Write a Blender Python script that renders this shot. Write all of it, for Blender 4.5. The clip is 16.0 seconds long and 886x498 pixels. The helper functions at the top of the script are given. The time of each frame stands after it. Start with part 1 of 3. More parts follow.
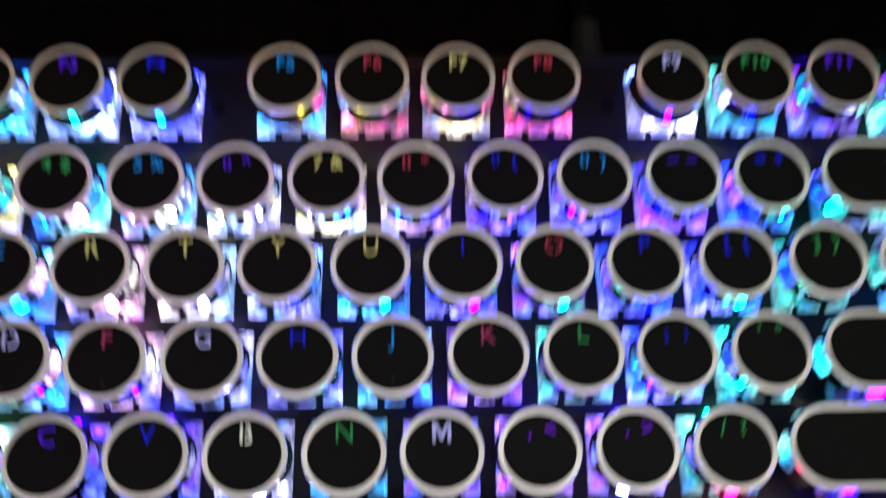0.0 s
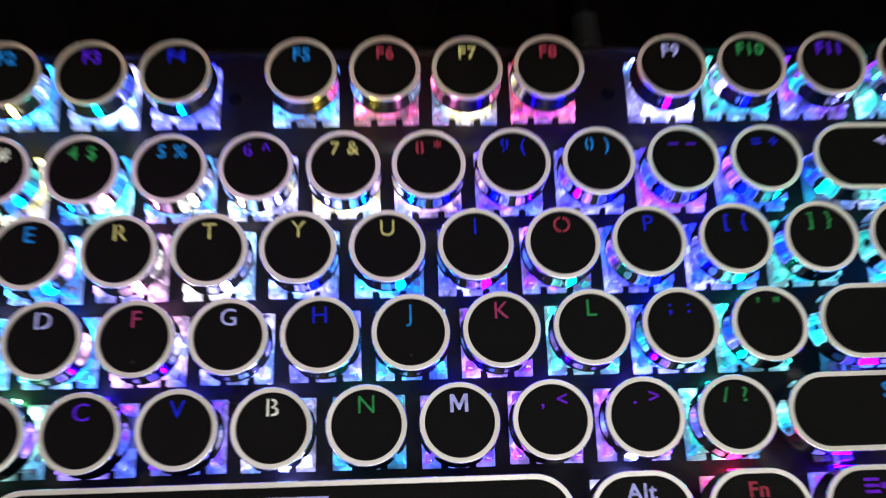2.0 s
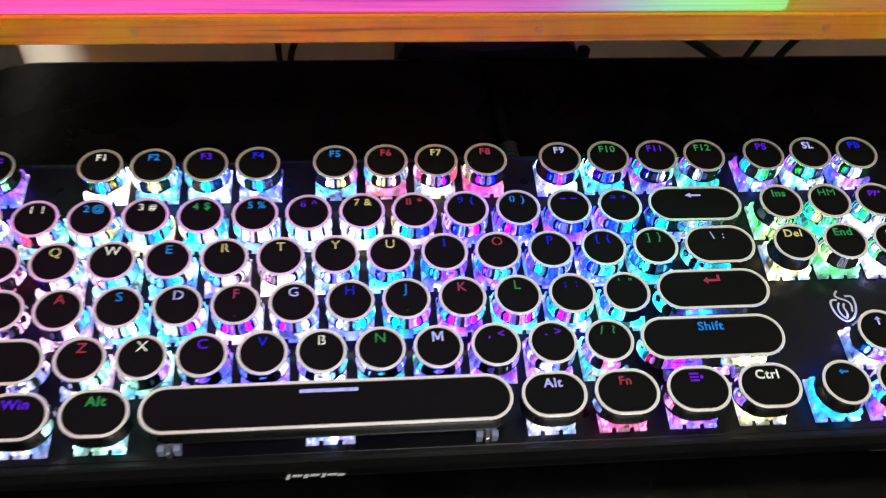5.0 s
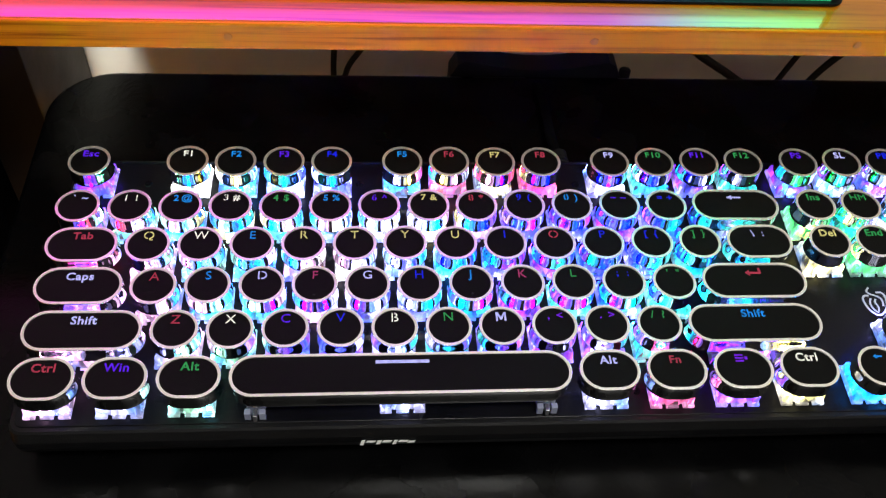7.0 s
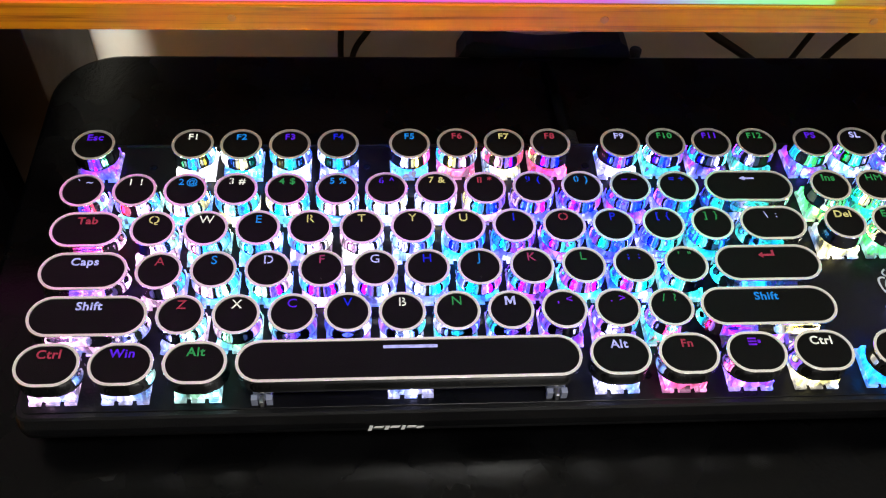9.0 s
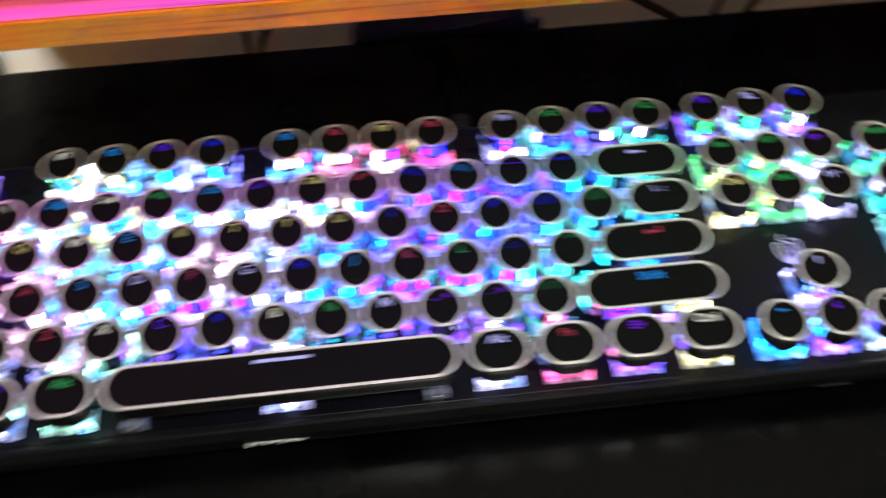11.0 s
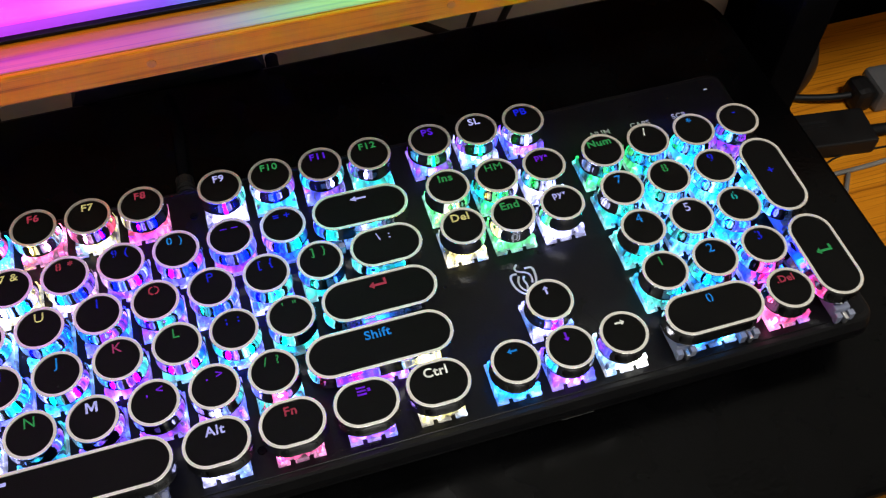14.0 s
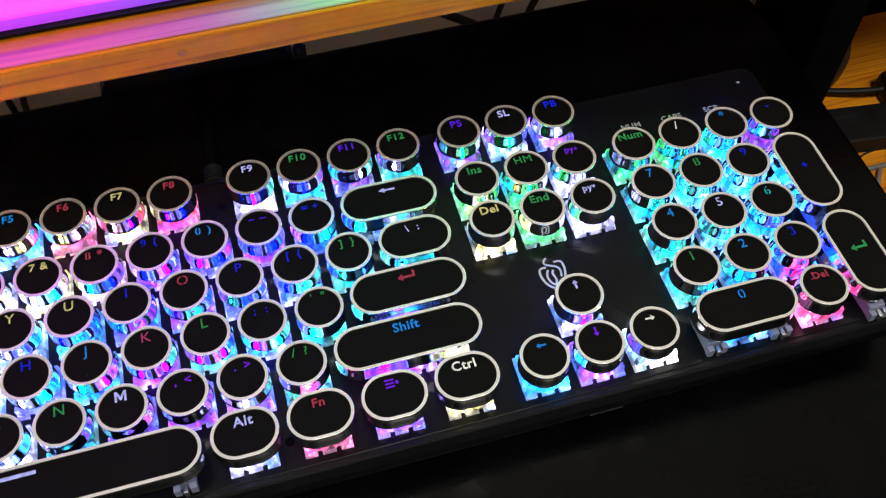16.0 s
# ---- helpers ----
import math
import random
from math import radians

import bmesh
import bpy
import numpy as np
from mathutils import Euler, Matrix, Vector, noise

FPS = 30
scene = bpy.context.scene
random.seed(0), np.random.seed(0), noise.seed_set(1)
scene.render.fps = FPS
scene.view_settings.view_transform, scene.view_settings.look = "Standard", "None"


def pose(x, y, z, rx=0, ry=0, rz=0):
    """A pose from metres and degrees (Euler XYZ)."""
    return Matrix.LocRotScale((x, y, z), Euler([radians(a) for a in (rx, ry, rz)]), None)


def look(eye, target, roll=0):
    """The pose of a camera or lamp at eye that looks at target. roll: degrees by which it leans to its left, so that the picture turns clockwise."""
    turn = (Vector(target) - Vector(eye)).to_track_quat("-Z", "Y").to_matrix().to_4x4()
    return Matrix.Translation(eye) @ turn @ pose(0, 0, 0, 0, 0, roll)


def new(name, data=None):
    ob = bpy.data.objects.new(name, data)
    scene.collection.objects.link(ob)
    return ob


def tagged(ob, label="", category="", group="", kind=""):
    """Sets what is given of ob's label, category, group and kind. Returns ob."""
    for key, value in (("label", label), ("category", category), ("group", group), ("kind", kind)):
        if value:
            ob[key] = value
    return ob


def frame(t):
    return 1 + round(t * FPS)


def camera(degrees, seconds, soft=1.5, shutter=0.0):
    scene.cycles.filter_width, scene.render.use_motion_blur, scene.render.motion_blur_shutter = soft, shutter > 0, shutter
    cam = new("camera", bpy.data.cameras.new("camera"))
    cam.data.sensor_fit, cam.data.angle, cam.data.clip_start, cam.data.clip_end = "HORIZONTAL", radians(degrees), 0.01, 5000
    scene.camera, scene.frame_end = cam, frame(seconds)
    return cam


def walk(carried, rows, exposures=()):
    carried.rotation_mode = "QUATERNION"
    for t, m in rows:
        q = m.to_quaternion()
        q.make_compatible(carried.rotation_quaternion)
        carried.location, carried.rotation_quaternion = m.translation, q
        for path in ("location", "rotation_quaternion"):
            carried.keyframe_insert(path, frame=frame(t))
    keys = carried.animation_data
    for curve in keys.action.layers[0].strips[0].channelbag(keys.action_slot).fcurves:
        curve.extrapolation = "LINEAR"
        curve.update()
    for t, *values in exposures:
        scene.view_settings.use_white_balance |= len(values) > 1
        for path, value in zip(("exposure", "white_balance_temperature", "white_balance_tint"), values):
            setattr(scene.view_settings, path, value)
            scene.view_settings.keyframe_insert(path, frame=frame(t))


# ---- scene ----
cam = camera(51.03, 16.0, soft=1.1, shutter=1.15)

PATH = [
    (0, (0.16288, 0.00041, 0.21849), (0.17003, 0.09389, -0.06648), 3.62),
    (0.1, (0.16243, -0.00183, 0.21358), (0.16987, 0.08960, -0.07205), 3.69),
    (0.2, (0.16162, -0.00131, 0.21127), (0.16987, 0.08654, -0.07547), 4.09),
    (0.5, (0.15618, 0.00475, 0.20550), (0.17047, 0.08219, -0.08398), 9.04),
    (1, (0.15324, 0.00926, 0.20239), (0.17177, 0.08092, -0.08834), 13.08),
    (1.5, (0.15188, 0.00676, 0.20437), (0.17224, 0.08367, -0.08488), 13.38),
    (2, (0.15600, -0.00663, 0.22555), (0.16862, 0.08750, -0.05902), 6.04),
    (2.5, (0.15796, -0.03237, 0.24635), (0.16604, 0.09016, -0.02737), 2.08),
    (2.8, (0.15966, -0.04072, 0.25401), (0.16766, 0.08693, -0.01736), 1.66),
    (3, (0.16059, -0.04944, 0.25546), (0.16792, 0.08728, -0.01147), 0.97),
    (3.2, (0.16046, -0.05410, 0.25869), (0.16912, 0.08605, -0.00642), 1.25),
    (5.3, (0.13225, -0.14429, 0.30205), (0.15740, 0.00603, 0.10389), 6.27),
    (5.5, (0.12518, -0.15045, 0.30264), (0.15114, 0.00225, 0.10641), 6.78),
    (6, (0.11881, -0.16425, 0.30952), (0.14236, -0.00782, 0.11593), 6.49),
    (6.5, (0.11877, -0.16625, 0.30748), (0.14025, -0.00870, 0.11455), 5.98),
    (7, (0.11941, -0.16519, 0.30701), (0.13948, -0.00853, 0.11322), 5.39),
    (7.5, (0.12019, -0.16336, 0.30491), (0.13930, -0.00938, 0.10888), 5.06),
    (8, (0.12013, -0.16274, 0.30421), (0.13816, -0.00936, 0.10761), 4.73),
    (10.5, (0.13069, -0.15826, 0.30306), (0.14364, -0.00820, 0.10352), 2.65),
    (11, (0.17070, -0.15044, 0.30402), (0.18697, 0.02469, 0.06099), -1.21),
    (11.5, (0.20763, -0.14343, 0.30474), (0.23715, 0.02492, 0.05819), -1.60),
    (12, (0.22164, -0.13520, 0.30685), (0.26638, 0.03012, 0.06054), 0.34),
    (12.5, (0.23206, -0.13229, 0.30578), (0.28412, 0.02906, 0.05828), 1.45),
    (13, (0.22948, -0.13180, 0.30312), (0.28143, 0.03048, 0.05621), 1.17),
    (13.5, (0.23469, -0.13261, 0.30505), (0.28657, 0.03088, 0.05892), 0.52),
    (14, (0.23407, -0.12957, 0.30423), (0.28550, 0.03449, 0.05838), 0.68),
    (14.5, (0.23130, -0.12800, 0.30243), (0.28119, 0.03546, 0.05588), 0.67),
    (15, (0.23219, -0.12652, 0.30272), (0.28180, 0.03545, 0.05513), 0.82),
    (15.5, (0.23248, -0.12624, 0.30370), (0.27835, 0.03689, 0.05615), -0.57),
    (16, (0.23134, -0.12717, 0.30284), (0.27608, 0.03639, 0.05535), -0.46),
]
walk(cam, [(t, look(eye, target, roll)) for t, eye, target, roll in PATH],
     exposures=[(0, -0.54), (1.0, -0.64), (2.2, -0.48), (3.2, -0.30), (5.3, 0.04), (7.0, 0.1), (10.5, 0.08), (12.0, -0.12), (16.0, -0.12)])

# ---- world and lamps ----
world = bpy.data.worlds.new("room_dark")
scene.world = world
world.use_nodes = True
world.node_tree.nodes["Background"].inputs[0].default_value = (0.75, 0.85, 1.0, 1)
world.node_tree.nodes["Background"].inputs[1].default_value = 0.02


def area_lamp(name, m, sx, sy, watts, colour):
    data = bpy.data.lights.new(name, "AREA")
    data.shape, data.size, data.size_y, data.energy, data.color = "RECTANGLE", sx, sy, watts, colour
    ob = new(name, data)
    ob.matrix_world = m
    return ob


# the lamp of the room, over the viewer
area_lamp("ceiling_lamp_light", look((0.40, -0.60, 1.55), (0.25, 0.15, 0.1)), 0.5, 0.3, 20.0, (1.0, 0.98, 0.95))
# unseen narrow lamp, added to light a wall patch under the desk
wall_patch_lamp = area_lamp("wall_patch_light", look((-0.05, 0.205, 0.36), (-0.040, 0.285, -0.07)), 0.03, 0.03, 0.17, (1.0, 0.99, 0.90))
wall_patch_lamp.data.spread = radians(28)

# ---- materials ----
U = 0.01905


def shader(name):
    mat = bpy.data.materials.new(name)
    mat.use_nodes = True
    return mat, mat.node_tree, mat.node_tree.nodes["Principled BSDF"]


def node(tree, kind, **values):
    n = tree.nodes.new(kind)
    for key, value in values.items():
        n.inputs[key].default_value = value
    return n


def ramp(tree, source, stops):
    n = tree.nodes.new("ShaderNodeValToRGB")
    for i, (at, colour) in enumerate(stops):
        e = n.color_ramp.elements[i] if i < 2 else n.color_ramp.elements.new(at)
        e.position, e.color = at, (*colour, 1)
    tree.links.new(source, n.inputs[0])
    return n


def bump(tree, source, bsdf, strength, distance):
    n = node(tree, "ShaderNodeBump", Strength=strength, Distance=distance)
    tree.links.new(source, n.inputs["Height"])
    tree.links.new(n.outputs[0], bsdf.inputs["Normal"])


def coords(tree, scale):
    tc, mp = tree.nodes.new("ShaderNodeTexCoord"), tree.nodes.new("ShaderNodeMapping")
    mp.inputs["Scale"].default_value = scale
    tree.links.new(tc.outputs["Object"], mp.inputs["Vector"])
    return mp.outputs[0]


def plain(name, colour, rough, metal=0.0, grain=0.0, grain_scale=900.0, spots=0.25, coat=0.0, shine=0.5):
    """A surface with a fine grain, faint blotches in its tone and uneven gloss."""
    mat, tree, bsdf = shader(name)
    v = coords(tree, (1, 1, 1))
    big = node(tree, "ShaderNodeTexNoise", Scale=38.0, Detail=5.0)
    tree.links.new(v, big.inputs["Vector"])
    low = tuple(c * (1 - spots) for c in colour)
    high = tuple(min(1, c * (1 + spots)) for c in colour)
    col = ramp(tree, big.outputs["Fac"], ((0.3, low), (0.7, high)))
    tree.links.new(col.outputs[0], bsdf.inputs["Base Color"])
    gloss = ramp(tree, big.outputs["Fac"], ((0.25, (rough * 0.85,) * 3), (0.75, (min(1, rough * 1.2),) * 3)))
    tree.links.new(gloss.outputs[0], bsdf.inputs["Roughness"])
    bsdf.inputs["Metallic"].default_value = metal
    bsdf.inputs["Coat Weight"].default_value = coat
    bsdf.inputs["Specular IOR Level"].default_value = shine
    if grain:
        fine = node(tree, "ShaderNodeTexNoise", Scale=grain_scale, Detail=3.0)
        tree.links.new(v, fine.inputs["Vector"])
        bump(tree, fine.outputs["Fac"], bsdf, grain, 0.0004)
    return mat


def leather(name):
    mat, tree, bsdf = shader(name)
    v = coords(tree, (1, 1, 1))
    cells = node(tree, "ShaderNodeTexVoronoi", Scale=520.0)
    tree.links.new(v, cells.inputs["Vector"])
    soft = node(tree, "ShaderNodeTexNoise", Scale=30.0, Detail=6.0)
    tree.links.new(v, soft.inputs["Vector"])
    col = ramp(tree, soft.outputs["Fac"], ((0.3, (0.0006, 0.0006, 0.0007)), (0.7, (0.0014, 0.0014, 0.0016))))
    tree.links.new(col.outputs[0], bsdf.inputs["Base Color"])
    gloss = ramp(tree, soft.outputs["Fac"], ((0.3, (0.20,) * 3), (0.7, (0.34,) * 3)))
    tree.links.new(gloss.outputs[0], bsdf.inputs["Roughness"])
    bump(tree, cells.outputs["Distance"], bsdf, 0.12, 0.0004)
    bsdf.inputs["Specular IOR Level"].default_value = 0.09
    return mat


def wood(name, dark, mid, light, rough, coat, shine, across):
    """Varnished wood, its grain along x; across: how many streaks to the metre, other than along it."""
    mat, tree, bsdf = shader(name)
    v = coords(tree, (2.2, across, across))
    warp = node(tree, "ShaderNodeTexNoise", Scale=3.0, Detail=8.0, Roughness=0.65, Distortion=0.6)
    tree.links.new(v, warp.inputs["Vector"])
    col = ramp(tree, warp.outputs["Fac"], ((0.30, dark), (0.42, mid), (0.72, light)))
    fine_v = coords(tree, (14.0, 700.0, 700.0))
    fine = node(tree, "ShaderNodeTexNoise", Scale=1.0, Detail=4.0)
    tree.links.new(fine_v, fine.inputs["Vector"])
    pores = ramp(tree, fine.outputs["Fac"], ((0.34, (0.50, 0.42, 0.35)), (0.47, (1, 1, 1))))
    mix = tree.nodes.new("ShaderNodeMix")
    mix.data_type, mix.blend_type = "RGBA", "MULTIPLY"
    mix.inputs[0].default_value = 0.8
    tree.links.new(col.outputs[0], mix.inputs[6])
    tree.links.new(pores.outputs[0], mix.inputs[7])
    tree.links.new(mix.outputs[2], bsdf.inputs["Base Color"])
    bsdf.inputs["Roughness"].default_value = rough
    bsdf.inputs["Coat Weight"].default_value = coat
    bsdf.inputs["Coat Roughness"].default_value = 0.12
    bsdf.inputs["Specular IOR Level"].default_value = shine
    bump(tree, fine.outputs["Fac"], bsdf, 0.12, 0.0003)
    return mat


def lit(name, colour, strength):
    """Dyed translucent legend with the key's diode behind it."""
    mat, tree, bsdf = shader(name)
    bsdf.inputs["Base Color"].default_value = (*(0.004 + 0.06 * c for c in colour), 1)
    bsdf.inputs["Roughness"].default_value = 0.5
    bsdf.inputs["Specular IOR Level"].default_value = 0.1
    bsdf.inputs["Emission Color"].default_value = (*colour, 1)
    v = coords(tree, (1, 1, 1))
    uneven = node(tree, "ShaderNodeTexNoise", Scale=420.0, Detail=2.0)
    tree.links.new(v, uneven.inputs["Vector"])
    r = ramp(tree, uneven.outputs["Fac"], ((0.3, (strength * 0.55,) * 3), (0.65, (strength,) * 3)))
    tree.links.new(r.outputs[0], bsdf.inputs["Emission Strength"])
    return mat


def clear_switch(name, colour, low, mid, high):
    """Clear moulded plastic; the diode's light inside it is painted as uneven emission."""
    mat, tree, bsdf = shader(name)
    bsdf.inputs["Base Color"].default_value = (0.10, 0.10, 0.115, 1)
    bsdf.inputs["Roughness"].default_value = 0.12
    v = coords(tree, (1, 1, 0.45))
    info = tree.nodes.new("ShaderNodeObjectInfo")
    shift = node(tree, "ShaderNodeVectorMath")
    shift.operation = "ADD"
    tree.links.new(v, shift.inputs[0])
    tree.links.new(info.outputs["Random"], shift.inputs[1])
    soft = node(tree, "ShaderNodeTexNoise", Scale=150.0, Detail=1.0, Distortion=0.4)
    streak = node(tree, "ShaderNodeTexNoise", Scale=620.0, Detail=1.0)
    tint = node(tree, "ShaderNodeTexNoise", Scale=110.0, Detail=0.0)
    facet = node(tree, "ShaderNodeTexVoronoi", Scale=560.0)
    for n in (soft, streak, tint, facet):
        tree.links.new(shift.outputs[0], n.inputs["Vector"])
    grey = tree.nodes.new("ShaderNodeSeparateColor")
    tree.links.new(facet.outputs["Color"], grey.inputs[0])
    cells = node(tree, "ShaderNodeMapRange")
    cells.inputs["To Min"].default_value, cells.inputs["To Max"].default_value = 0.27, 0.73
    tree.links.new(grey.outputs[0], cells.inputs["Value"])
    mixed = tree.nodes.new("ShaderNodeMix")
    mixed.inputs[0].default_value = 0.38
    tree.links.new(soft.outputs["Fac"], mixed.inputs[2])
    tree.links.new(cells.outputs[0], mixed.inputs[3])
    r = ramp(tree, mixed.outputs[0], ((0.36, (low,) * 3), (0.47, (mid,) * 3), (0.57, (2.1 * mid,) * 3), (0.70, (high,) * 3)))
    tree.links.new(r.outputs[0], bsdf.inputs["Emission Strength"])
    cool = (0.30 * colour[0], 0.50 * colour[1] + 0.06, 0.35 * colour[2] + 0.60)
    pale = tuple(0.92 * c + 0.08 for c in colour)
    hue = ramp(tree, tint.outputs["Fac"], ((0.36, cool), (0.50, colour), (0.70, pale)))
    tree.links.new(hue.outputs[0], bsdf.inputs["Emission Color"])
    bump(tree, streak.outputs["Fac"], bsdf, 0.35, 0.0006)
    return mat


def glow_strip(name):
    """The diffuser of the light strip, its colours running along x."""
    mat, tree, bsdf = shader(name)
    bsdf.inputs["Base Color"].default_value = (0.10, 0.10, 0.10, 1)
    bsdf.inputs["Roughness"].default_value = 0.4
    tc, sep = tree.nodes.new("ShaderNodeTexCoord"), tree.nodes.new("ShaderNodeSeparateXYZ")
    tree.links.new(tc.outputs["Generated"], sep.inputs[0])
    col = ramp(tree, sep.outputs[0], ((0.0, (1.0, 0.02, 0.25)), (0.30, (1.0, 0.012, 0.75)), (0.46, (0.74, 0.010, 1.0)), (0.74, (0.52, 0.012, 1.0)),
                                       (0.82, (0.22, 0.06, 1.0)), (0.87, (0.04, 0.45, 1.0)), (0.91, (0.01, 0.95, 0.75)), (0.985, (0.01, 1.0, 0.40))))
    tree.links.new(col.outputs[0], bsdf.inputs["Emission Color"])
    band = ramp(tree, sep.outputs[2], ((0.0, (0.9,) * 3), (0.14, (1.1,) * 3), (0.22, (7.0,) * 3), (0.34, (7.0,) * 3), (0.46, (4.6,) * 3), (1.0, (4.6,) * 3)))
    tree.links.new(band.outputs[0], bsdf.inputs["Emission Strength"])
    return mat


COLOURS = {
    "r": (1.0, 0.04, 0.13), "k": (1.0, 0.05, 0.32), "y": (0.86, 0.77, 0.27), "w": (0.90, 0.90, 0.78),
    "g": (0.008, 0.66, 0.13), "t": (0.008, 0.58, 0.50), "c": (0.008, 0.32, 1.0), "b": (0.005, 0.016, 1.0),
    "v": (0.13, 0.012, 1.0), "m": (0.23, 0.012, 1.0), "l": (0.50, 0.50, 1.0),
    "p": (0.95, 0.50, 0.82), "h": (0.38, 0.92, 0.60),
}
LEGEND = {k: lit("legend_" + k, tuple(0.94 * v + 0.05 for v in c) if k in "rkg" else c, 0.36 if k in "rk" else 0.40 if k == "g" else 1.05 if k in "lw" else 0.75) for k, c in COLOURS.items()}
COLOURS["n"] = (0.55, 0.53, 0.60)
# how strongly the painted glow of each housing and flange emits
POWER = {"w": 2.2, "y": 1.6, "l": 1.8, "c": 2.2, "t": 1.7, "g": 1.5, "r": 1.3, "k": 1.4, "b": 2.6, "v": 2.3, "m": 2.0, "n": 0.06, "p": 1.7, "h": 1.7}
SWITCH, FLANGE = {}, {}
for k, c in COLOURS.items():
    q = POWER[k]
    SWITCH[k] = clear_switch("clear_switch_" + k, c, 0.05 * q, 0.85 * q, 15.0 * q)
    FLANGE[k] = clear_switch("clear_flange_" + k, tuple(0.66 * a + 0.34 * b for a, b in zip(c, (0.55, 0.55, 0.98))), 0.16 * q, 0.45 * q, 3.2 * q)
LED = {k: lit("diode_" + k, tuple(v ** 2.2 for v in c), 180.0 * POWER[k]) for k, c in COLOURS.items()}
SATIN = plain("satin_silver", (0.90, 0.885, 0.85), 0.34, metal=0.85, spots=0.05, grain=0.1, grain_scale=3000.0)
CHROME = plain("polished_chrome", (0.86, 0.86, 0.85), 0.075, metal=1.0, spots=0.04)
FACE = plain("black_key_plastic", (0.0020, 0.0019, 0.0019), 0.5, grain=0.25, grain_scale=2600.0, shine=0.08)
CASE = plain("black_case_plastic", (0.0035, 0.0035, 0.004), 0.40, grain=0.2, grain_scale=1800.0, shine=0.15)
PLATE = plain("black_painted_plate", (0.0034, 0.0034, 0.0042), 0.30, grain=0.15, grain_scale=1400.0, shine=0.12)
STEEL = plain("stabiliser_steel", (0.6, 0.6, 0.62), 0.3, metal=1.0)
WHITE_PRINT = plain("white_print", (0.42, 0.42, 0.43), 0.5, spots=0.15)
BRIGHT_PRINT = plain("bright_white_print", (0.86, 0.86, 0.84), 0.5, spots=0.1)
TRAY = leather("black_leatherette")
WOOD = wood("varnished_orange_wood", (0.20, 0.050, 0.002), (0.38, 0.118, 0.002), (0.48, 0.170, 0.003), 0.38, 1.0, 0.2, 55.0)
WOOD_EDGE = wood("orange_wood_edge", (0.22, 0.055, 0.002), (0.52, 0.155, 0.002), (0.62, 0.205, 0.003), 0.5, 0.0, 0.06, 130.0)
# desk wood again, lightened to make up for weak light below
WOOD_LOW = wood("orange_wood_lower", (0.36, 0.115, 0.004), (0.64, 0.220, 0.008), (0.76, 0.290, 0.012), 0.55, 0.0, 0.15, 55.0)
WOOD_DARK = plain("brown_wood_panel", (0.012, 0.007, 0.004), 0.6, grain=0.2, grain_scale=300.0)
FLOOR = plain("grey_floor", (0.16, 0.155, 0.15), 0.6, grain=0.2, grain_scale=200.0)
WALL = plain("off_white_wall_paint", (0.70, 0.69, 0.62), 0.85, grain=0.3, grain_scale=260.0, spots=0.06)
BLACK_METAL = plain("black_powder_coat", (0.003, 0.003, 0.0035), 0.5, grain=0.3, grain_scale=1500.0, shine=0.0)
RUBBER = plain("black_rubber", (0.004, 0.004, 0.004), 0.55, grain=0.2, shine=0.3)
GREY = plain("grey_plastic", (0.10, 0.10, 0.10), 0.4, grain=0.15)
PALE = plain("pale_grey_cable", (0.20, 0.19, 0.17), 0.5)
GREY_DARK = plain("dark_grey_plastic", (0.006, 0.007, 0.008), 0.45)
GLOSS_BLACK = plain("gloss_black_plastic", (0.008, 0.008, 0.009), 0.12)
# blue in the base colour stands in for diode light in the foot
FOOT = plain("clear_foot_plastic", (0.20, 0.22, 0.30), 0.15)
PLUG = plain("pale_wood_plug", (0.42, 0.15, 0.03), 0.75, grain=0.2, shine=0.05)
STRIP = glow_strip("rgb_diffuser")
CEILING = plain("white_ceiling_paint", (0.78, 0.77, 0.74), 0.9, spots=0.05)


# ---- mesh helpers ----
def part(name, bm, material, parent=None, label="", smooth=False):
    me = bm if isinstance(bm, bpy.types.Mesh) else bpy.data.meshes.new(name)
    if not isinstance(bm, bpy.types.Mesh):
        bm.to_mesh(me)
        bm.free()
    if material and not me.materials:
        me.materials.append(material)
    if smooth:
        me.polygons.foreach_set("use_smooth", [True] * len(me.polygons))
    ob = new(name, me)
    ob.parent = parent
    if label:
        tagged(ob, label)
    return ob


def empty(name, label, category, group="", kind="", at=(0, 0, 0)):
    ob = new(name)
    ob.empty_display_size = 0.01
    ob.location = at
    return tagged(ob, label, category, group, kind)


def box(bm, x0, x1, y0, y1, z0, z1, bevel=0.0, taper=0.0):
    made = bmesh.ops.create_cube(bm, size=1.0)["verts"]
    for v in made:
        s = 1 - taper if v.co.z > 0 else 1
        v.co = ((x0 + x1) / 2 + v.co.x * (x1 - x0) * s, (y0 + y1) / 2 + v.co.y * (y1 - y0) * s, z0 + (v.co.z + 0.5) * (z1 - z0))
    if bevel:
        edges = {e for v in made for e in v.link_edges}
        bmesh.ops.bevel(bm, geom=list(edges), offset=bevel, segments=2, affect="EDGES", profile=0.6)


def outline(hx, hy, r, n=12):
    """Points round a rounded rectangle of half sizes hx, hy, from its right side on."""
    pts = []
    for cx, cy, a0, straight in ((hx - r, hy - r, 0, hx - r), (r - hx, hy - r, 90, hy - r), (r - hx, r - hy, 180, hx - r), (hx - r, r - hy, 270, hy - r)):
        last = n + 1 if straight > 1e-6 else n
        pts += [(cx + r * math.cos(radians(a0 + 90 * i / n)), cy + r * math.sin(radians(a0 + 90 * i / n))) for i in range(last)]
    return pts


